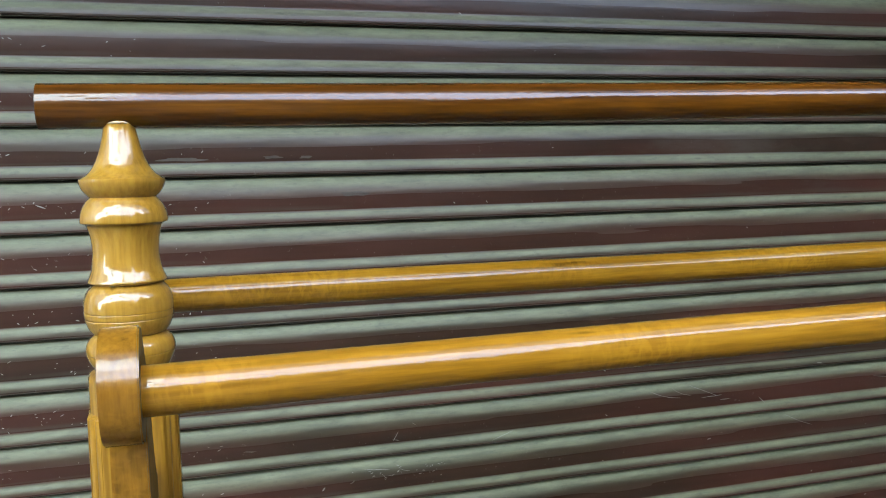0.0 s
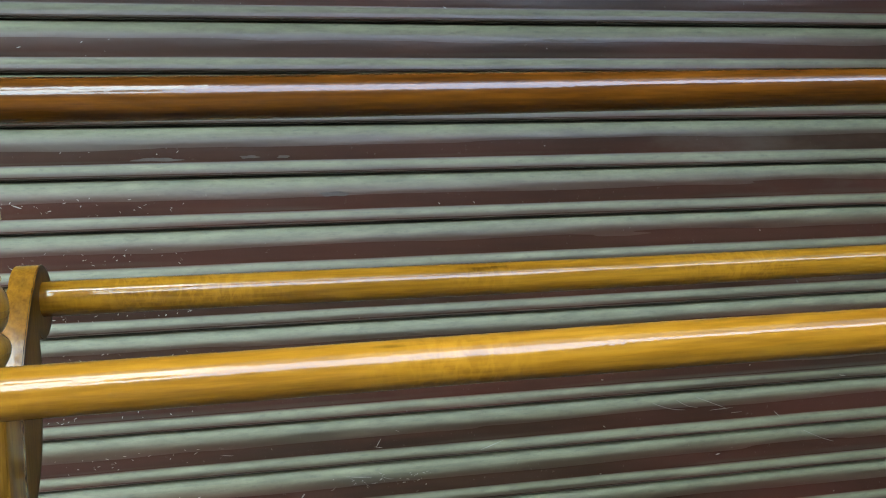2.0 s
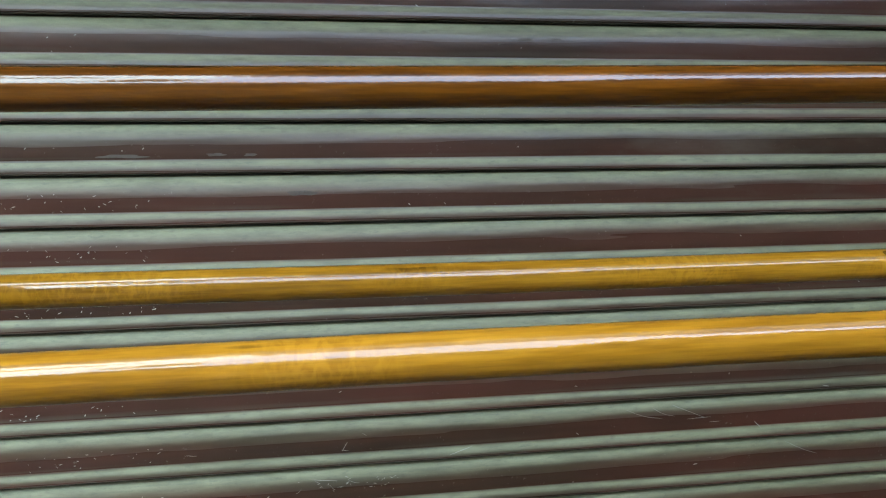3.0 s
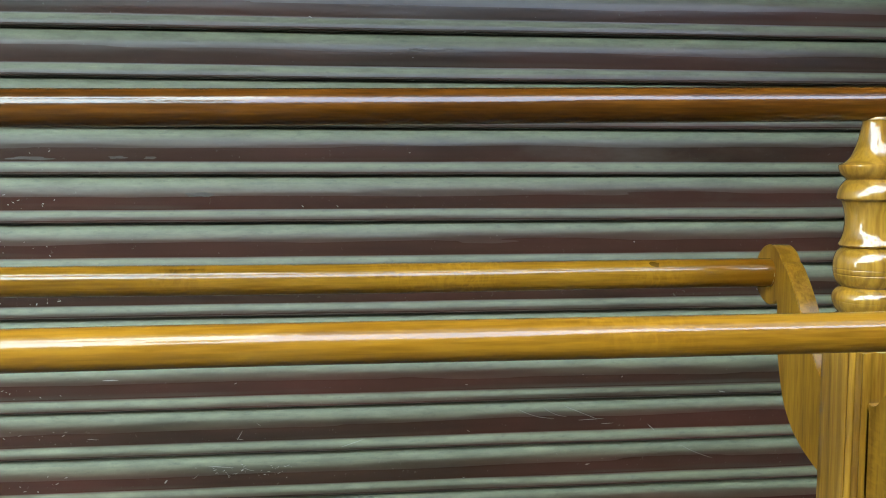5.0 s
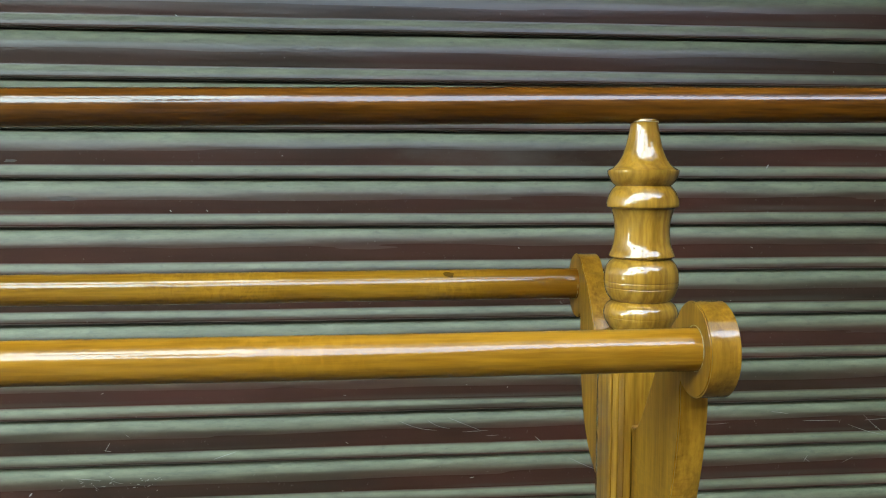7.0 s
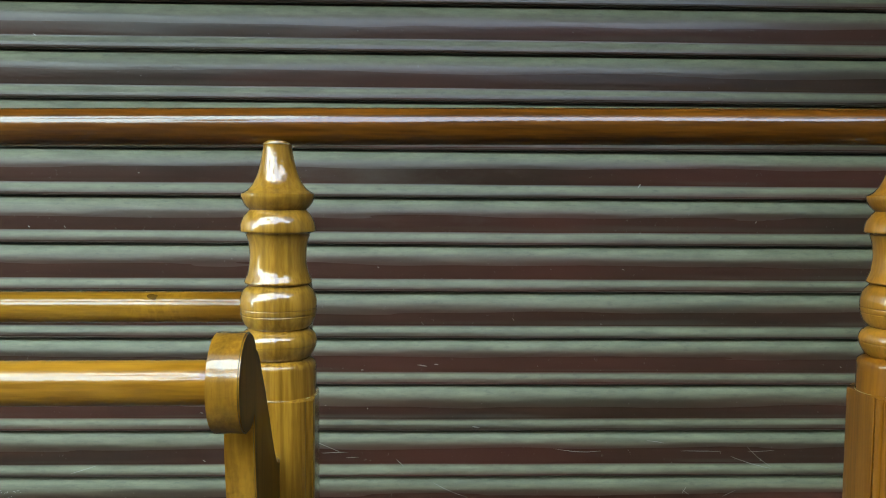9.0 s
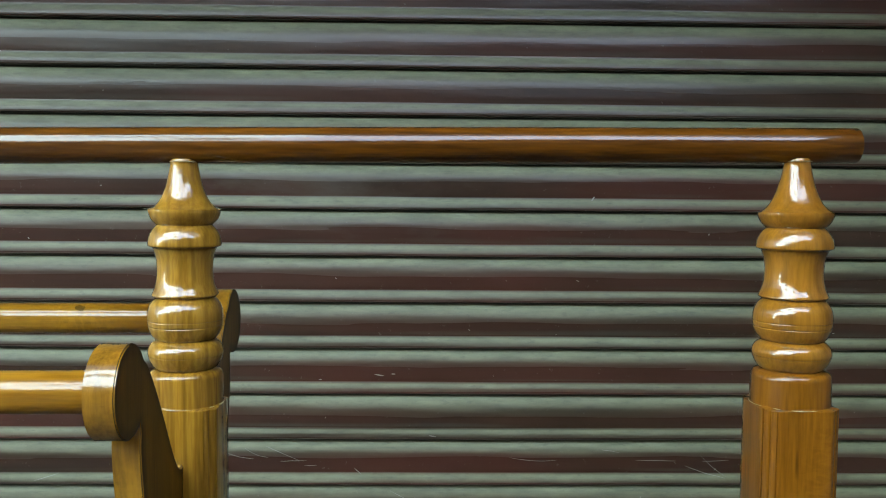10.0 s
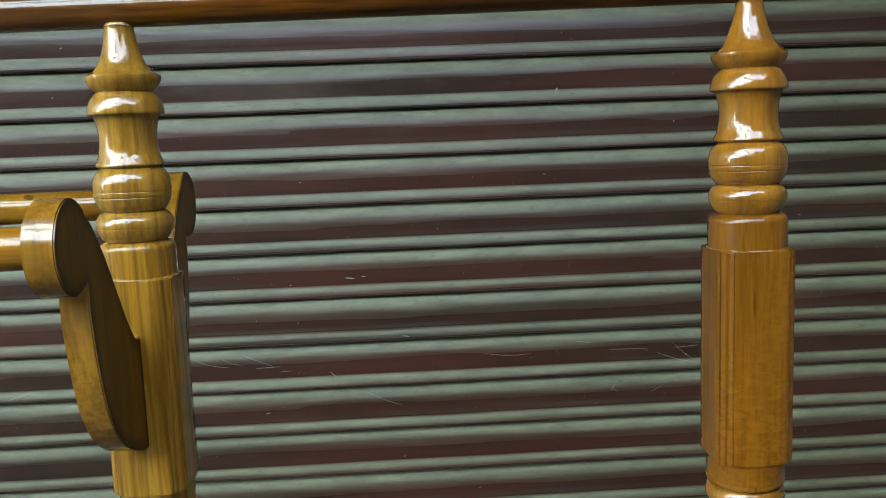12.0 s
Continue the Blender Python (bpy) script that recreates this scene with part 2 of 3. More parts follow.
def smooth_line(points, steps):
    """Points of a Catmull-Rom curve through the given ones."""
    pts = [Vector(p) for p in points]
    pts = [pts[0] * 2 - pts[1]] + pts + [pts[-1] * 2 - pts[-2]]
    out = []
    for i in range(1, len(pts) - 2):
        a, b, c, d = pts[i - 1:i + 3]
        for k in range(steps):
            t = k / steps
            out.append(0.5 * (2 * b + (c - a) * t + (2 * a - 5 * b + 4 * c - d) * t * t + (3 * b - a - 3 * c + d) * t ** 3))
    out.append(pts[-2])
    return out


# ---- setting ----
box("ground", (-60, -60, -0.3), (60, -3.6, -0.15), M_GROUND, "dark grey asphalt street in the open", bevel=0)
# floor out of view; its dark tone holds bounced light down
box("floor", (-9, -3.6, -0.3), (6, 0.6, 0.0), M_FLOOR, "unseen concrete floor, kept dark to limit bounced light")
# closing walls out of view, 9 m high so their shadow darkens the street
box("wall_west", (-9, -0.10, 0), (-2.62, 0.4, 9.0), M_WALL, "unseen grey wall beside the shutter, tall to shade the street")
box("wall_east", (0.705, -0.10, 0), (6, 0.4, 9.0), M_WALL, "unseen grey wall beside the shutter, tall to shade the street")
box("wall_north", (-2.62, -0.10, 2.5), (0.705, 0.4, 9.0), M_WALL, "unseen grey wall over the shutter, tall to shade the street")
# added filler and overhead slab, unseen; the slab dims the upper slats
box("wall_lintel", (-2.62, -0.10, 2.2), (0.705, -0.05, 2.5), M_WALL, "unseen grey filler under the wall, added to carry the slab")
box("canopy", (-2.3, -1.15, 2.2), (6, -0.10, 2.34), M_FAR, "unseen dark slab over the shutter, added to cut off high sky")
# dark wall out of view, added so that low reflections stay dark
screen = box("wall_screen", (-1.0, -2.6, 0), (1.5, -2.45, 2.4), M_FAR, "unseen dark wall with a sloping end, added to darken low reflections", bevel=0)
cut = bmesh.new()
cut.from_mesh(screen.data)
bmesh.ops.bisect_plane(cut, geom=cut.verts[:] + cut.edges[:] + cut.faces[:], plane_co=(-0.1, 0, 2.4), plane_no=(-1.2, 0, 1.0), clear_outer=True)
bmesh.ops.holes_fill(cut, edges=cut.edges[:])
cut.to_mesh(screen.data)
cut.free()
# unseen dark block that gives the middle of each slat nothing bright to mirror
box("wall_shopfronts", (-26, -8.6, -0.15), (1.2, -8.2, 4.6), M_SHADE, "unseen dark wall across the street, added to darken level reflections")
# added at the east end to hold back light from that side
box("wall_return", (0.72, -2.1, 0), (0.87, -0.10, 2.19), M_FAR, "unseen dark wall, added to block light from the east")
# bright walls added out of view, in place of the sky mirrored in the varnish
bounce_wall = box("wall_south", (-17.5, -9.0, -0.15), (-2.2, -8.6, 16.0), M_WHITE, "unseen sunlit pale blue wall, added as a reflector in place of bright sky")
box("wall_southeast", (-2.2, -9.4, -0.15), (4.6, -8.8, 13.0), M_BLUE, "unseen sunlit blue-grey wall, added as a reflector in place of duller sky")
box("wall_fareast", (4.6, -9.4, -0.15), (14, -8.8, 11.0), M_BLUE, "unseen sunlit blue-grey wall, added as a reflector in place of duller sky")
# unseen dark end to the bright walls
box("wall_farther_east", (14, -9.4, -0.15), (24, -8.8, 12.0), M_FAR, "unseen dark wall across the street, added to end the bright reflection")
box("wall_southwest", (-40, -9.4, -0.15), (-17.5, -8.8, 11.0), M_WHITE, "unseen sunlit pale blue wall, added as a reflector in place of bright sky")
# dark panels, unseen, added to break up the highlights on the turned wood
for x, z, wide, tall in ((-14.6, 9.4, 1.5, 1.7), (-10.1, 6.0, 1.2, 2.4), (-5.9, 9.8, 2.2, 1.5), (-3.2, 5.9, 0.9, 2.2)):
    panel = box("window", (x, -8.62, z), (x + wide, -8.57, z + tall), M_PANEL, kind="")
    panel.parent = bounce_wall

# ---- roller shutter ----
SLAT = [(0.0, 1.0), (0.012, 5.6), (0.03, 6.9), (0.08, 8.7), (0.14, 10.4), (0.20, 11.7), (0.26, 12.65), (0.32, 13.3), (0.38, 13.7), (0.45, 13.95), (0.55, 14.0), (0.62, 13.85), (0.685, 13.6),
        (0.70, 13.65), (0.74, 14.3), (0.78, 15.3), (0.82, 16.2), (0.86, 16.85), (0.90, 17.3), (0.930, 17.4), (0.952, 16.9), (0.970, 14.8), (0.986, 10.0), (0.992, 2.0), (1.0, 1.0)]


SECTION = [(p.x, p.y) for p in smooth_line([(s, d / 1000, 0) for s, d in SLAT[:13]], 3) + smooth_line([(s, d / 1000, 0) for s, d in SLAT[13:]], 3)]
X_LEFT, X_RIGHT = -2.6, 0.68


def slat_surface(x, s, seed, depth=None):
    """A place on a slat, counted from its upper edge: s is the fraction of its height; slats are slightly dented and wavy."""
    if depth is None:
        for (s0, d0), (s1, d1) in zip(SECTION, SECTION[1:]):
            if s <= s1:
                depth = d0 + (d1 - d0) * (s - s0) / max(1e-6, s1 - s0)
                break
    dz = 0.0006 * noise.noise((x * 1.7, seed * 9.1, 0)) + 0.00025 * noise.noise((x * 7, seed * 3.3, 5))
    dy = 0.0009 * noise.noise((x * 1.3, s * 2.0, seed * 5.7)) + 0.0003 * noise.noise((x * 9, s * 6, seed * 2.1))
    return Vector((x, -depth + dy, -s * PITCH + dz))


def slat_mesh(seed):
    nx, n = 70, len(SECTION)
    verts, faces = [], []
    for i in range(nx + 1):
        x = X_LEFT + (X_RIGHT - X_LEFT) * i / nx
        verts += [slat_surface(x, s, seed, d) for s, d in SECTION]
    for i in range(nx):
        for j in range(n - 1):
            a = i * n + j
            faces.append((a, a + 1, a + n + 1, a + n))
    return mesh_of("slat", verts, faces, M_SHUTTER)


shutter = tagged(new("roller_shutter"), "closed roller shutter of curved brown-painted steel slats, scratched and dusty, with painted sky sheen", "roller shutter")
shutter.location = (0, 0, 0)
slat_meshes = [slat_mesh(i) for i in range(6)]
slats = {}
K_TOP, K_END = -14, 19
for k in range(K_TOP, K_END):
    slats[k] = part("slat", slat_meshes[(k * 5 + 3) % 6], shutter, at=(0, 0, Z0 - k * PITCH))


# wear on the slats: start, fraction of the height, length, drop over the length, bend
SCRATCHES = {
    8: [(-0.633, 0.18, 0.061, 0.22, 0.05), (-0.928, 0.88, 0.040, -0.16, 0.0), (-0.588, 0.17, 0.038, 0.20, 0.04), (-0.554, 0.13, 0.056, 0.31, 0.0), (-0.530, 0.45, 0.043, -0.02, 0.0),
        (-0.491, 0.55, 0.021, -0.01, 0.0), (-1.095, 0.63, 0.012, 0.03, 0.0), (-1.093, 0.65, 0.008, -0.18, 0.0), (-1.062, 0.31, 0.007, 0.06, 0.0), (-1.327, 0.54, 0.019, 0.02, 0.0)],
    9: [(-0.352, 0.11, 0.058, 0.32, 0.02), (-1.165, 0.47, 0.009, -0.09, 0.03), (-1.141, 0.22, 0.041, 0.06, 0.0), (-1.085, 0.28, 0.018, 0.07, 0.02), (-1.103, 0.41, 0.011, -0.02, 0.0),
        (0.056, 0.28, 0.012, 0.11, 0.0), (0.056, 0.36, 0.007, -0.13, 0.0), (0.123, 0.43, 0.022, -0.13, 0.0)],
}
EAST = [(0.052, 0.42, 0.067, 0.01, 0.0), (0.160, 0.31, 0.043, 0.47, 0.04), (0.162, 0.44, 0.044, -0.03, 0.0), (0.133, 0.53, 0.068, 0.27, 0.03), (-0.156, 0.36, 0.078, 0.06, 0.04), (-0.004, 0.19, 0.030, 0.06, 0.0)]
SCRATCHES[8] += EAST
CHIPS = {8: [(-0.410, 0.59, 0.012, 0.15)], 9: [(-0.518, 0.48, 0.008, -0.02), (-1.209, 0.56, 0.004, -0.07)], 7: [(-1.300, 0.29, 0.024, 0.0), (-0.288, 0.86, 0.012, 0.03)],
         6: [(-0.377, 0.54, 0.016, 0.03), (-0.350, 0.53, 0.007, 0.0)], 3: [(-1.594, 0.42, 0.013, 0.07), (-0.930, 0.62, 0.003, 0.03), (-0.985, 0.62, 0.003, 0.03)],
         2: [(-0.028, 0.74, 0.004, -0.08)], 4: [(-0.441, 0.44, 0.003, 0.02)]}
RUBBED = {0: [(-0.803, 0.33, 0.034, 0.07), (-0.752, 0.32, 0.030, 0.06), (0.005, 0.33, 0.040, 0.06)], 2: [(-1.396, 0.63, 0.080, 0.09), (-1.267, 0.61, 0.034, 0.08), (-1.218, 0.62, 0.024, 0.07)], 3: [(-1.143, 0.38, 0.048, 0.13)]}


def stroke(verts, faces, seed, x, s, length, drop, bend, width):
    """One thin scrape that follows the slat, a hair proud of its paint and pointed at both ends."""
    steps = max(3, int(length / 0.006))
    base = len(verts)
    for i in range(steps + 1):
        f = i / steps
        w = width * (0.25 + 0.75 * math.sin(math.pi * min(1, max(0, f))) ** 0.5) / PITCH / 2
        px, ps = x + length * f, s + drop * f + bend * math.sin(math.pi * f) + 0.006 * noise.noise((f * 4, x * 40, s * 9))
        for side in (-1, 1):
            p = slat_surface(px + (0.4 * width * side if abs(drop) * PITCH > length else 0), min(0.97, max(0.04, ps + side * w)), seed)
            verts.append(p + Vector((0, -0.00022, 0)))
    for i in range(steps):
        a = base + 2 * i
        faces.append((a, a + 1, a + 3, a + 2))


dice = random.Random(5)
for k in range(-2, 13):
    seed = (k * 5 + 3) % 6
    verts, faces = [], []
    for x, s, length, drop, bend in SCRATCHES.get(k, []):
        stroke(verts, faces, seed, x, s, length, drop, bend, 0.0007)
    for x, s, length, drop in CHIPS.get(k, []):
        stroke(verts, faces, seed, x, s, length, drop, 0.0, 0.0018)
    # small flecks, many near the western end and few elsewhere
    for n_flecks, x0, x1 in ((44 if k > 2 else 10, -1.80, -1.36), (5 if k > 4 else 2, -1.38, 0.6)):
        for _ in range(n_flecks):
            stroke(verts, faces, seed, dice.uniform(x0, x1), dice.uniform(0.33, 0.68), dice.choice((0.0012, 0.0015, 0.002, 0.003, 0.005)), dice.uniform(-0.04, 0.04), 0.0, dice.uniform(0.0007, 0.0015))
    if k == 9:
        for _ in range(34):
            stroke(verts, faces, seed, dice.gauss(-1.075, 0.035), dice.gauss(0.34, 0.06), dice.choice((0.0015, 0.003, 0.005)), dice.uniform(-0.04, 0.04), 0.0, dice.uniform(0.0006, 0.0012))
    tagged(part("scuffing", mesh_of("scuffing", verts, faces, M_SCRATCH), slats[k], "pale fine scratches and flecks in the paint"), kind="stuff")
    for x, s, length, tall in RUBBED.get(k, []):
        ring, cells = [slat_surface(x, s, seed) + Vector((0, -0.0002, 0))], []
        for j in range(28):
            a = 2 * math.pi * j / 28
            r = 0.8 + 0.45 * noise.noise((math.cos(a) * 1.5, math.sin(a) * 1.5, x * 30))
            ring.append(slat_surface(x + length / 2 * r * math.cos(a), s + tall / 2 * r * math.sin(a), seed) + Vector((0, -0.0002, 0)))
            cells.append((0, 1 + j, 1 + (j + 1) % 28))
        part("rubbed_patch", mesh_of("rubbed_patch", ring, cells, M_SMEAR), slats[k], "pale rubbed paint")

bottom_z = Z0 - K_END * PITCH
part("bottom_bar", box("bottom_bar", (X_LEFT, -0.02, 0.002), (X_RIGHT, 0.02, bottom_z), M_DARK, kind="").data, shutter)
for o in [o for o in bpy.data.objects if o.name == "bottom_bar" and o.parent is None]:
    bpy.data.objects.remove(o)
for x in (X_LEFT - 0.02, X_RIGHT - 0.04):
    bm = bmesh.new()
    for y0, y1 in ((-0.05, -0.035), (0.012, 0.02)):
        m = Matrix.LocRotScale((x + 0.03, (y0 + y1) / 2, 1.25), None, (0.06, y1 - y0, 2.5))
        bmesh.ops.create_cube(bm, size=1, matrix=m)
    me = bpy.data.meshes.new("guide_rail")
    bm.to_mesh(me)
    bm.free()
    me.materials.append(M_DARK)
    part("guide_rail", me, shutter)
box("shutter_backing", (X_LEFT, 0.05, 0), (X_RIGHT, 0.12, 2.5), M_DARK, "dark plain wall behind the shutter", bevel=0)

# ---- wooden stand ----
AXIS_Y = -0.740
REACH = 0.146
stand = tagged(new("wooden_hanging_stand"), "varnished golden wooden stand with turned posts and dark top rail", "stand")
stand.location = (-0.72, AXIS_Y, 0)


def rod_mesh(name, x0, x1, r0, r1, z0, z1, material, y, rounding=0.0009):
    """A round bar from x0 to x1 with softly broken ends."""
    nseg, nx = 48, 40
    stations = [(x0, 0.0), (x0, r0 - rounding), (x0 + rounding * 0.3, r0 - rounding * 0.3), (x0 + rounding, r0)]
    for i in range(1, nx):
        f = i / nx
        x = x0 + rounding + (x1 - x0 - 2 * rounding) * f
        stations.append((x, r0 + (r1 - r0) * f + 0.00018 * noise.noise((x * 6, y * 10, 0))))
    stations += [(x1 - rounding, r1), (x1 - rounding * 0.3, r1 - rounding * 0.3), (x1, r1 - rounding), (x1, 0.0)]
    verts, faces = [], []
    for x, r in stations:
        f = (x - x0) / (x1 - x0)
        zc = z0 + (z1 - z0) * f + 0.0006 * math.sin(f * 7 + y * 30)
        for j in range(nseg):
            a = 2 * math.pi * j / nseg
            verts.append((x, y + max(r, 1e-5) * math.cos(a), zc + max(r, 1e-5) * math.sin(a)))
    for i in range(len(stations) - 1):
        for j in range(nseg):
            a, b = i * nseg + j, i * nseg + (j + 1) % nseg
            faces.append((a, b, b + nseg, a + nseg))
    me = mesh_of(name, verts, faces, material)
    me.transform(Matrix.Translation(-Vector(stand.location)))
    return me


X_A, X_B, X_C = -1.4335, -0.4820, -0.0085
part("top_rail", rod_mesh("top_rail", -1.481, 0.0375, 0.0144, 0.0137, Z0 - 0.1737, Z0 - 0.1582, M_RAIL, AXIS_Y + 0.001), stand, "dark brown varnished round rail")
part("front_rod", rod_mesh("front_rod", X_A + 0.002, X_B - 0.002, 0.0130, 0.0132, Z0 - 0.3237, Z0 - 0.3202, M_ROD_ORANGE, AXIS_Y - REACH), stand, "golden varnished round rod with curly grain")
part("back_rod", rod_mesh("back_rod", X_A + 0.002, X_B - 0.002, 0.0140, 0.0143, Z0 - 0.3172, Z0 - 0.3177, M_ROD, AXIS_Y + REACH), stand, "golden varnished round rod with curly grain")

# a small dark knot in the back rod
M_KNOT = plain("dark_wood_knot", (0.075, 0.032, 0.003), (0.14, 0.065, 0.007), 60, 0.25, 0.1, 0.0005)
back_rod = [o for o in stand.children if o.name == "back_rod"][0]
KNOT_X = -0.6165
f = (KNOT_X - X_A - 0.002) / (X_B - X_A - 0.004)
knot_z = Z0 - 0.3172 - 0.0005 * f + 0.0006 * math.sin(f * 7 + (AXIS_Y + REACH) * 30)
ring, cells = [], []
for j in range(-1, 24):
    a = 2 * math.pi * j / 24
    r = 0.0 if j < 0 else 0.8 + 0.4 * noise.noise((math.cos(a), math.sin(a), 4.0))
    q = radians(132 + 16 * r * math.sin(a))
    ring.append(Vector((KNOT_X + 0.0060 * r * math.cos(a), AXIS_Y + REACH + 0.01455 * math.cos(q), knot_z + 0.01455 * math.sin(q))) - Vector(stand.location))
    if j >= 0:
        cells.append((0, 1 + j, 1 + (j + 1) % 24))
part("knot", mesh_of("knot", ring, cells, M_KNOT), back_rod, "small dark knot in the wood")

# turned head: height under Z0 and radius; pieces end in a sharp edge
HEAD = [
    [(-0.1690, 0.0104), (-0.1706, 0.0112), (-0.1722, 0.0111), (-0.1745, 0.0112), (-0.1850, 0.0136), (-0.1950, 0.0170), (-0.2030, 0.0212), (-0.2075, 0.0255), (-0.2097, 0.0292), (-0.2108, 0.0312)],
    [(-0.2108, 0.0312), (-0.2132, 0.0311), (-0.2175, 0.0292), (-0.2210, 0.0262), (-0.2225, 0.0240)],
    [(-0.2225, 0.0240), (-0.2240, 0.0258), (-0.2275, 0.0288), (-0.2320, 0.0310), (-0.2370, 0.0319), (-0.2385, 0.0316)],
    [(-0.2385, 0.0316), (-0.2395, 0.0290), (-0.2410, 0.0272), (-0.2480, 0.0250), (-0.2560, 0.0241), (-0.2640, 0.0247), (-0.2700, 0.0262), (-0.2745, 0.0284), (-0.2760, 0.0289)],
    [(-0.2760, 0.0289), (-0.2772, 0.0278), (-0.2780, 0.0252)],
    [(-0.2780, 0.0252), (-0.2795, 0.0272), (-0.2830, 0.0304), (-0.2880, 0.0324), (-0.2930, 0.0329), (-0.2952, 0.0328)],
    [(-0.2952, 0.0328), (-0.2956, 0.0323), (-0.2960, 0.0328), (-0.2990, 0.0325), (-0.3000, 0.0319), (-0.3010, 0.0321), (-0.3060, 0.0300), (-0.3095, 0.0272), (-0.3105, 0.0252)],
    [(-0.3105, 0.0252), (-0.3120, 0.0280), (-0.3150, 0.0312), (-0.3190, 0.0327), (-0.3220, 0.0326), (-0.3225, 0.0320), (-0.3230, 0.0325), (-0.3270, 0.0309), (-0.3310, 0.0283), (-0.3330, 0.0258)],
]
LOWER = [
    [(-0.5480, 0.0333), (-0.5505, 0.0332), (-0.5520, 0.0322), (-0.5530, 0.0305), (-0.5538, 0.0290)],
    [(-0.5538, 0.0290), (-0.5560, 0.0318), (-0.5630, 0.0338), (-0.5700, 0.0315), (-0.5722, 0.0285)],
    [(-0.5722, 0.0285), (-0.6100, 0.0225), (-0.7500, 0.0255), (-0.9500, 0.0320), (-1.1500, 0.0300), (-1.3000, 0.0240), (-1.3300, 0.0300), (-1.3450, 0.0330), (-1.3600, 0.0300)],
    [(-1.3600, 0.0300), (-1.4000, 0.0320), (-Z0, 0.0330)],
]


def turned_mesh(name, pieces, grow, lift, material, squeeze=1.0, nseg=56, tip=1.0):
    verts, faces = [], []
    first = True
    for piece in pieces:
        pts = smooth_line([(z if z < -0.2108 else -0.2108 + (z + 0.2108) * squeeze, r * (1 + (tip - 1) * min(1, max(0, (z + 0.198) / 0.025))), 0) for z, r in piece], 3)
        rings = []
        for p in pts:
            base = len(verts)
            rings.append(base)
            for j in range(nseg):
                a = 2 * math.pi * j / nseg
                verts.append((p.y * grow * math.cos(a), p.y * grow * math.sin(a), Z0 + p.x + lift))
        for a, b in zip(rings, rings[1:]):
            for j in range(nseg):
                j2 = (j + 1) % nseg
                faces.append((a + j, b + j, b + j2, a + j2))
        if first:
            faces.append(tuple(rings[0] + j for j in range(nseg)))
            first = False
    faces.append(tuple(rings[-1] + nseg - 1 - j for j in range(nseg)))
    me = mesh_of(name, verts, faces, material)
    bm = bmesh.new()
    bm.from_mesh(me)
    bmesh.ops.remove_doubles(bm, verts=bm.verts[:], dist=1e-6)
    bmesh.ops.recalc_face_normals(bm, faces=bm.faces[:])
    bm.to_mesh(me)
    bm.free()
    me.polygons.foreach_set("use_smooth", [True] * len(me.polygons))
    me.set_sharp_from_angle(angle=radians(32))
    return me


HALF, CHAMFER = 0.0325, 0.0104   # half side of the square shaft and the width of its chamfer


def shaft_outline(round_r):
    """The shaft's outline at one height: a square with a grooved chamfer on every corner, never wider than round_r."""
    h, c = HALF, CHAMFER
    quarter = [(h, 0.0), (h, h * 0.4), (h, h - c - 0.0006), (h - 0.0003, h - c + 0.0001)]
    for f, sink in ((0.05, 0.0), (0.09, 0.0012), (0.13, 0.0002), (0.28, -0.0003), (0.44, 0.0002), (0.50, 0.0012), (0.56, 0.0002), (0.72, -0.0003), (0.87, 0.0002), (0.91, 0.0012), (0.95, 0.0)):
        quarter.append((h - c * f - sink * 0.7071, h - c * (1 - f) - sink * 0.7071))
    quarter += [(h - c + 0.0001, h - 0.0003), (h - c - 0.0006, h), (h * 0.4, h)]
    out = []
    for k in range(4):
        for x, y in quarter:
            for _ in range(k):
                x, y = -y, x
            f = min(1.0, round_r / math.hypot(x, y))
            out.append((x * f, y * f))
    return out


def shaft_mesh(grow, lift, material, rise):
    levels = [(-0.3330, 0.0255), (-0.3342, 0.0295), (-0.3360, 0.0317), (-0.3385, 0.0326), (-0.3400, 0.0327), (-0.3588, 0.0328), (-0.3600, 0.0328), (-0.3604, 0.0335), (-0.3610, 0.0395), (-0.3615, 0.0450), (-0.3620, 0.06),
              (-0.3690, 0.06), (-0.4500, 0.06), (-0.5270, 0.06), (-0.5288, 0.06), (-0.5296, 0.0445), (-0.5302, 0.0395), (-0.5308, 0.0355), (-0.5318, 0.0335), (-0.5335, 0.0333), (-0.5480, 0.0333)]
    verts, faces = [], []
    n = None
    for z, r in levels:
        ring = shaft_outline(r)
        n = len(ring)
        rough = 0.0009 if -0.3625 < z < -0.3585 else 0.0
        verts += [(x * grow, y * grow, Z0 + z + lift + (rise if z < -0.5 else 0) + rough * noise.noise((x * 130, y * 130, grow * 50))) for x, y in ring]
    for i in range(len(levels) - 1):
        for j in range(n):
            a, b = i * n + j, i * n + (j + 1) % n
            faces.append((a, a + n, b + n, b))
    faces.append(tuple(range(n)))
    return mesh_of("post", verts, faces, material)


def bead_mesh(name, radius, thick, seed, along="z"):
    """A thin uneven bead of dried glue round a joint."""
    verts, faces, n, m = [], [], 72, 6
    for i in range(n):
        a = 2 * math.pi * i / n
        t = thick * max(0.25, 0.8 + 1.3 * noise.noise((math.cos(a) * 5, math.sin(a) * 5, seed)))
        for j in range(m):
            b = 2 * math.pi * j / m
            r, h = radius + t * math.cos(b), t * math.sin(b)
            verts.append((r * math.cos(a), r * math.sin(a), h) if along == "z" else (h, r * math.cos(a), r * math.sin(a)))
    for i in range(n):
        for j in range(m):
            j2, i2 = (j + 1) % m, (i + 1) % n
            faces.append((i * m + j, i2 * m + j, i2 * m + j2, i * m + j2))
    return mesh_of(name, verts, faces, M_GLUE)


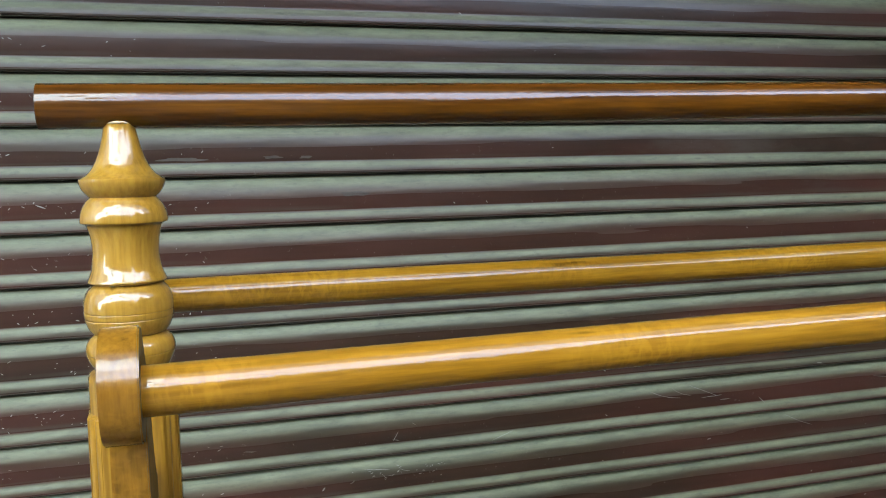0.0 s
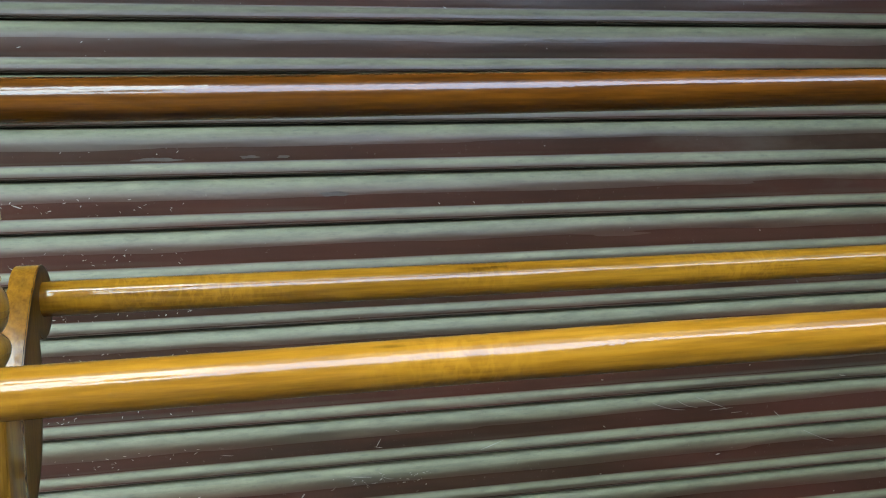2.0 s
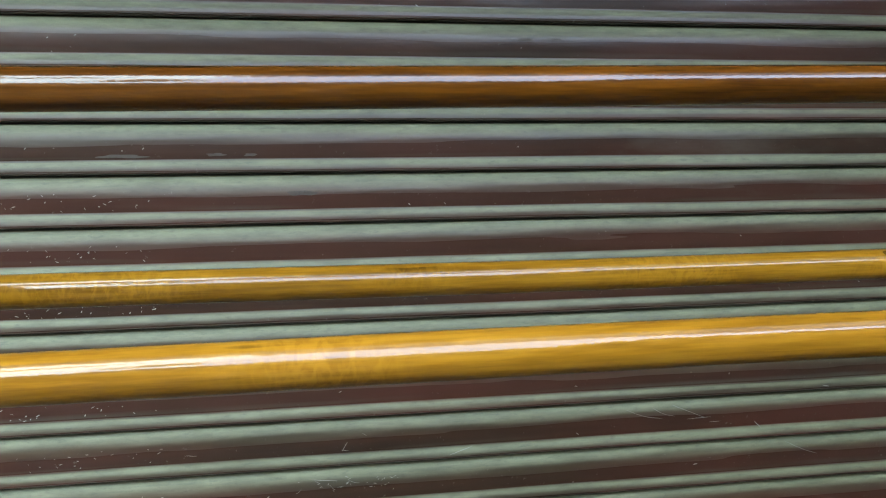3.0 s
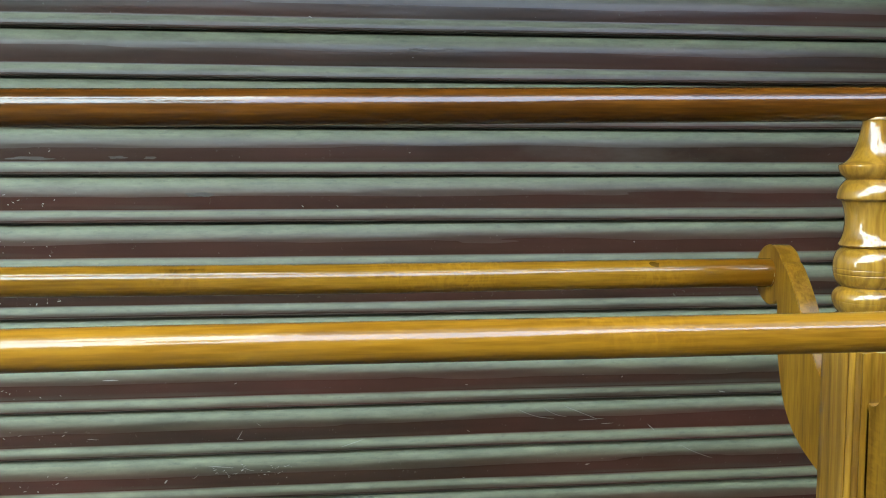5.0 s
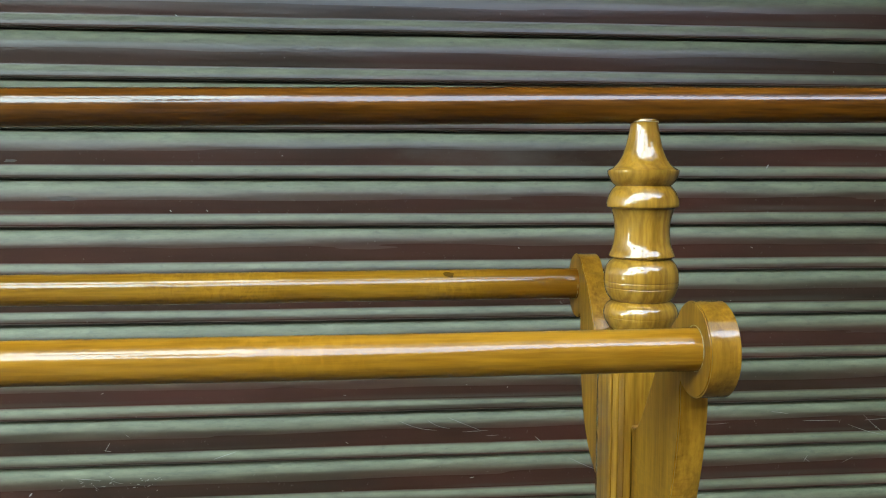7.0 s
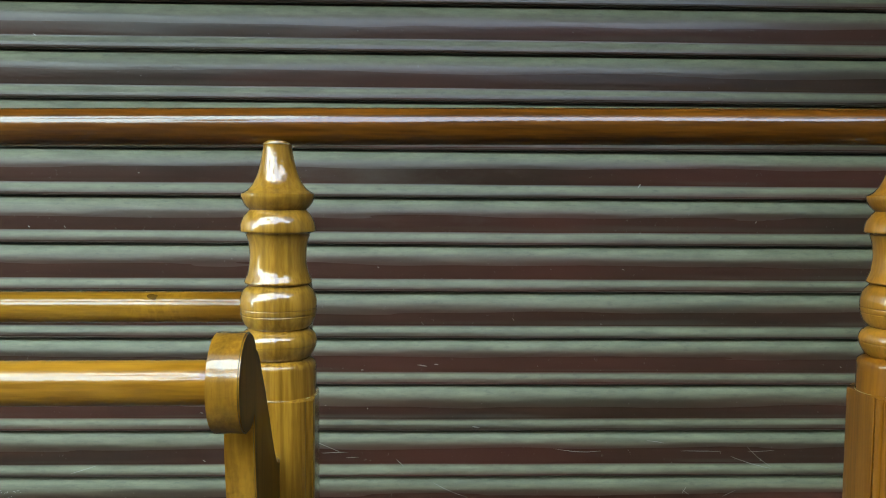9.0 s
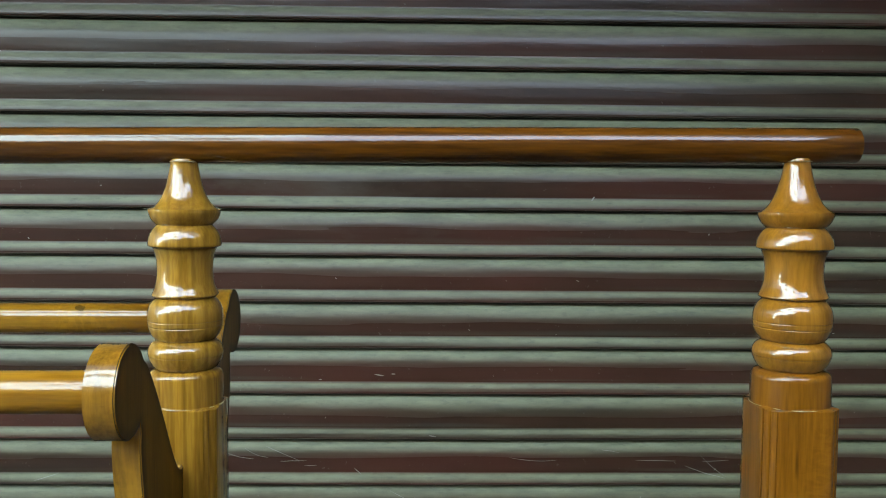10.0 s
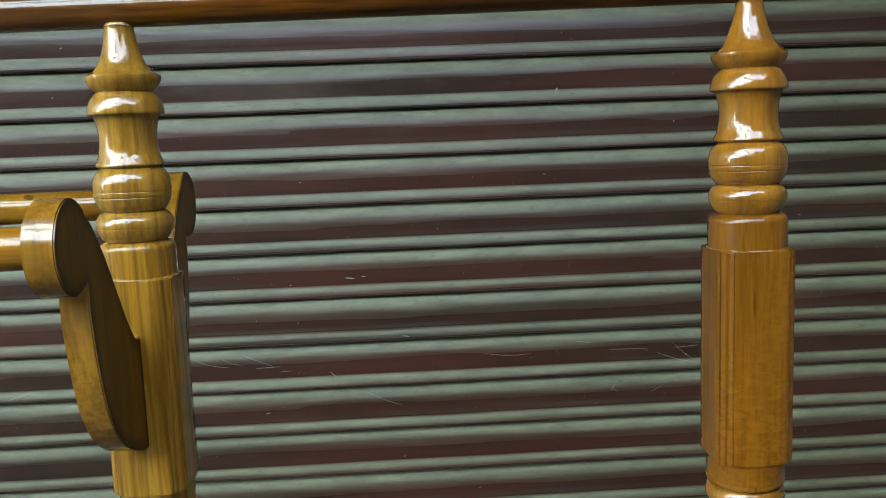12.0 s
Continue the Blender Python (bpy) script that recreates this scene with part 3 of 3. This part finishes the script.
for x, grow, lift, squeeze, timber, tip in ((X_A, 0.848, -0.0086, 0.88, M_POST_PALE, 1.05), (X_B, 0.865, -0.0013, 0.92, M_POST, 1.10), (X_C, 0.925, 0.0, 1.0, M_AMBER, 1.0)):
    rise = 0.0045 if x == X_B else 0.0   # the shaft of the middle post ends a little higher
    at = Vector((x, AXIS_Y, 0)) - Vector(stand.location)
    post = part("post", shaft_mesh(grow, lift, M_AMBER_SHAFT if timber is M_AMBER else M_POST_SHAFT, rise), stand, "square golden wood post with grooved chamfers", at=at)
    part("finial", turned_mesh("finial", HEAD, grow * (0.978 if timber is M_AMBER else 1.0), lift, timber, squeeze, tip=tip), post, "turned golden wood finial with rings")
    top_z = Z0 - 0.2108 + (0.2108 - 0.1712) * squeeze + lift
    part("glue_collar", bead_mesh("glue_collar", 0.0112 * tip * grow, 0.00045, x), post, "pale dried glue under the rail", at=(0, 0, top_z))
    part("glue_bead", bead_mesh("glue_bead", 0.0329 * grow, 0.00035, x + 3), post, "pale dried glue on the shoulder", at=(0, 0, Z0 - 0.3604 + lift))
    foot = LOWER[:-1] + [[(-1.3600, 0.0300), (-1.4000, 0.0320), (-Z0 - lift - rise, 0.0330)]]
    part("leg", turned_mesh("leg", foot, grow, lift + rise, timber), post, "turned golden wood leg")

# scroll bracket outline: distance from the post's axis, height under Z0
CX, CZ, CR = 0.1395, -0.3220, 0.0298


def bracket_outline():
    # rounded end about the rod, from the inner notch round the tip to the back of the arm
    end = [(CX + CR * math.cos(radians(a)), CZ + CR * math.sin(radians(a))) for a in range(-124, 138, 6)]
    back = [(p.x, p.y) for p in smooth_line([(0.1165, -0.3055, 0), (0.1060, -0.3120, 0), (0.0870, -0.3350, 0), (0.0690, -0.3610, 0), (0.0540, -0.3835, 0), (0.0440, -0.3960, 0), (0.0370, -0.4025, 0), (0.0310, -0.4035, 0), (0.0240, -0.4000, 0)], 4)]
    foot = [(p.x, p.y) for p in smooth_line([(0.0240, -0.4880, 0), (0.0330, -0.4885, 0), (0.0470, -0.4840, 0), (0.0680, -0.4750, 0), (0.0880, -0.4610, 0), (0.1040, -0.4400, 0), (0.1140, -0.4130, 0), (0.1195, -0.3880, 0), (0.1225, -0.3650, 0), (0.1215, -0.3530, 0)], 4)]
    return end + back[1:] + foot


def inset_ring(ring, depth):
    """The outline moved inwards by a small depth (it runs anticlockwise)."""
    out = []
    n = len(ring)
    for i in range(n):
        a, b, c = (Vector((*ring[(i + d) % n], 0)) for d in (-2, 0, 2))
        along = (b - a).normalized() + (c - b).normalized()
        along.normalize()
        out.append((b.x - along.y * depth, b.y + along.x * depth))
    return out


def bracket_mesh(side, edge):
    """side -1: towards the street, +1: towards the shutter. The east side has a dark lacquered rim, and shade painted
    over its middle.
    """
    ring = bracket_outline()
    n = len(ring)
    bm = bmesh.new()
    layer = bm.verts.layers.float.new("rim_stain_shade")
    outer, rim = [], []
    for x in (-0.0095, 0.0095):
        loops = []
        # 0.42 leaves the middle of the east side painted darker, as its shade
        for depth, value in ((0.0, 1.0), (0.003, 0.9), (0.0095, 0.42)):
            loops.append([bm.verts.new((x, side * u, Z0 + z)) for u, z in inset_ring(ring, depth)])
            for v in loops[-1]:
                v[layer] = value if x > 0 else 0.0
        for a, b in zip(loops, loops[1:]):
            for j in range(n):
                bm.faces.new((a[j], a[(j + 1) % n], b[(j + 1) % n], b[j]))
        bm.faces.new(loops[-1])
        outer.append(loops[0])
    for j in range(n):
        k = (j + 1) % n
        bm.faces.new((outer[0][j], outer[0][k], outer[1][k], outer[1][j]))
    bmesh.ops.recalc_face_normals(bm, faces=bm.faces[:])
    for loop in outer:
        rim += [bm.edges.get((loop[j], loop[(j + 1) % n])) for j in range(n)]
    bmesh.ops.bevel(bm, geom=rim, offset=0.0009, segments=2, affect="EDGES")
    me = bpy.data.meshes.new("bracket")
    bm.to_mesh(me)
    bm.free()
    me.materials.append(edge)
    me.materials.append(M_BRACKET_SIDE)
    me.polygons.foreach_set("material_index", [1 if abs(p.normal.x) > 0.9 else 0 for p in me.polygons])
    me.polygons.foreach_set("use_smooth", [True] * len(me.polygons))
    me.set_sharp_from_angle(angle=radians(35))
    return me


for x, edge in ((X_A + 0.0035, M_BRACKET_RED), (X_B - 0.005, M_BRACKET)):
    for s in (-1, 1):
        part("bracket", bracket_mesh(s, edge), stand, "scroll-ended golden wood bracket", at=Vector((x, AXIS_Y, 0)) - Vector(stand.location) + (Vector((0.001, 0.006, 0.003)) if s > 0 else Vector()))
for x, y, z in ((X_B - 0.0150, AXIS_Y - REACH, Z0 - 0.3202), (X_B - 0.0150, AXIS_Y + REACH, Z0 - 0.3177)):
    part("glue_bead", bead_mesh("glue_bead", 0.0140, 0.0003, y, "x"), stand, "pale dried glue round the rod", at=Vector((x, y, z)) - Vector(stand.location))
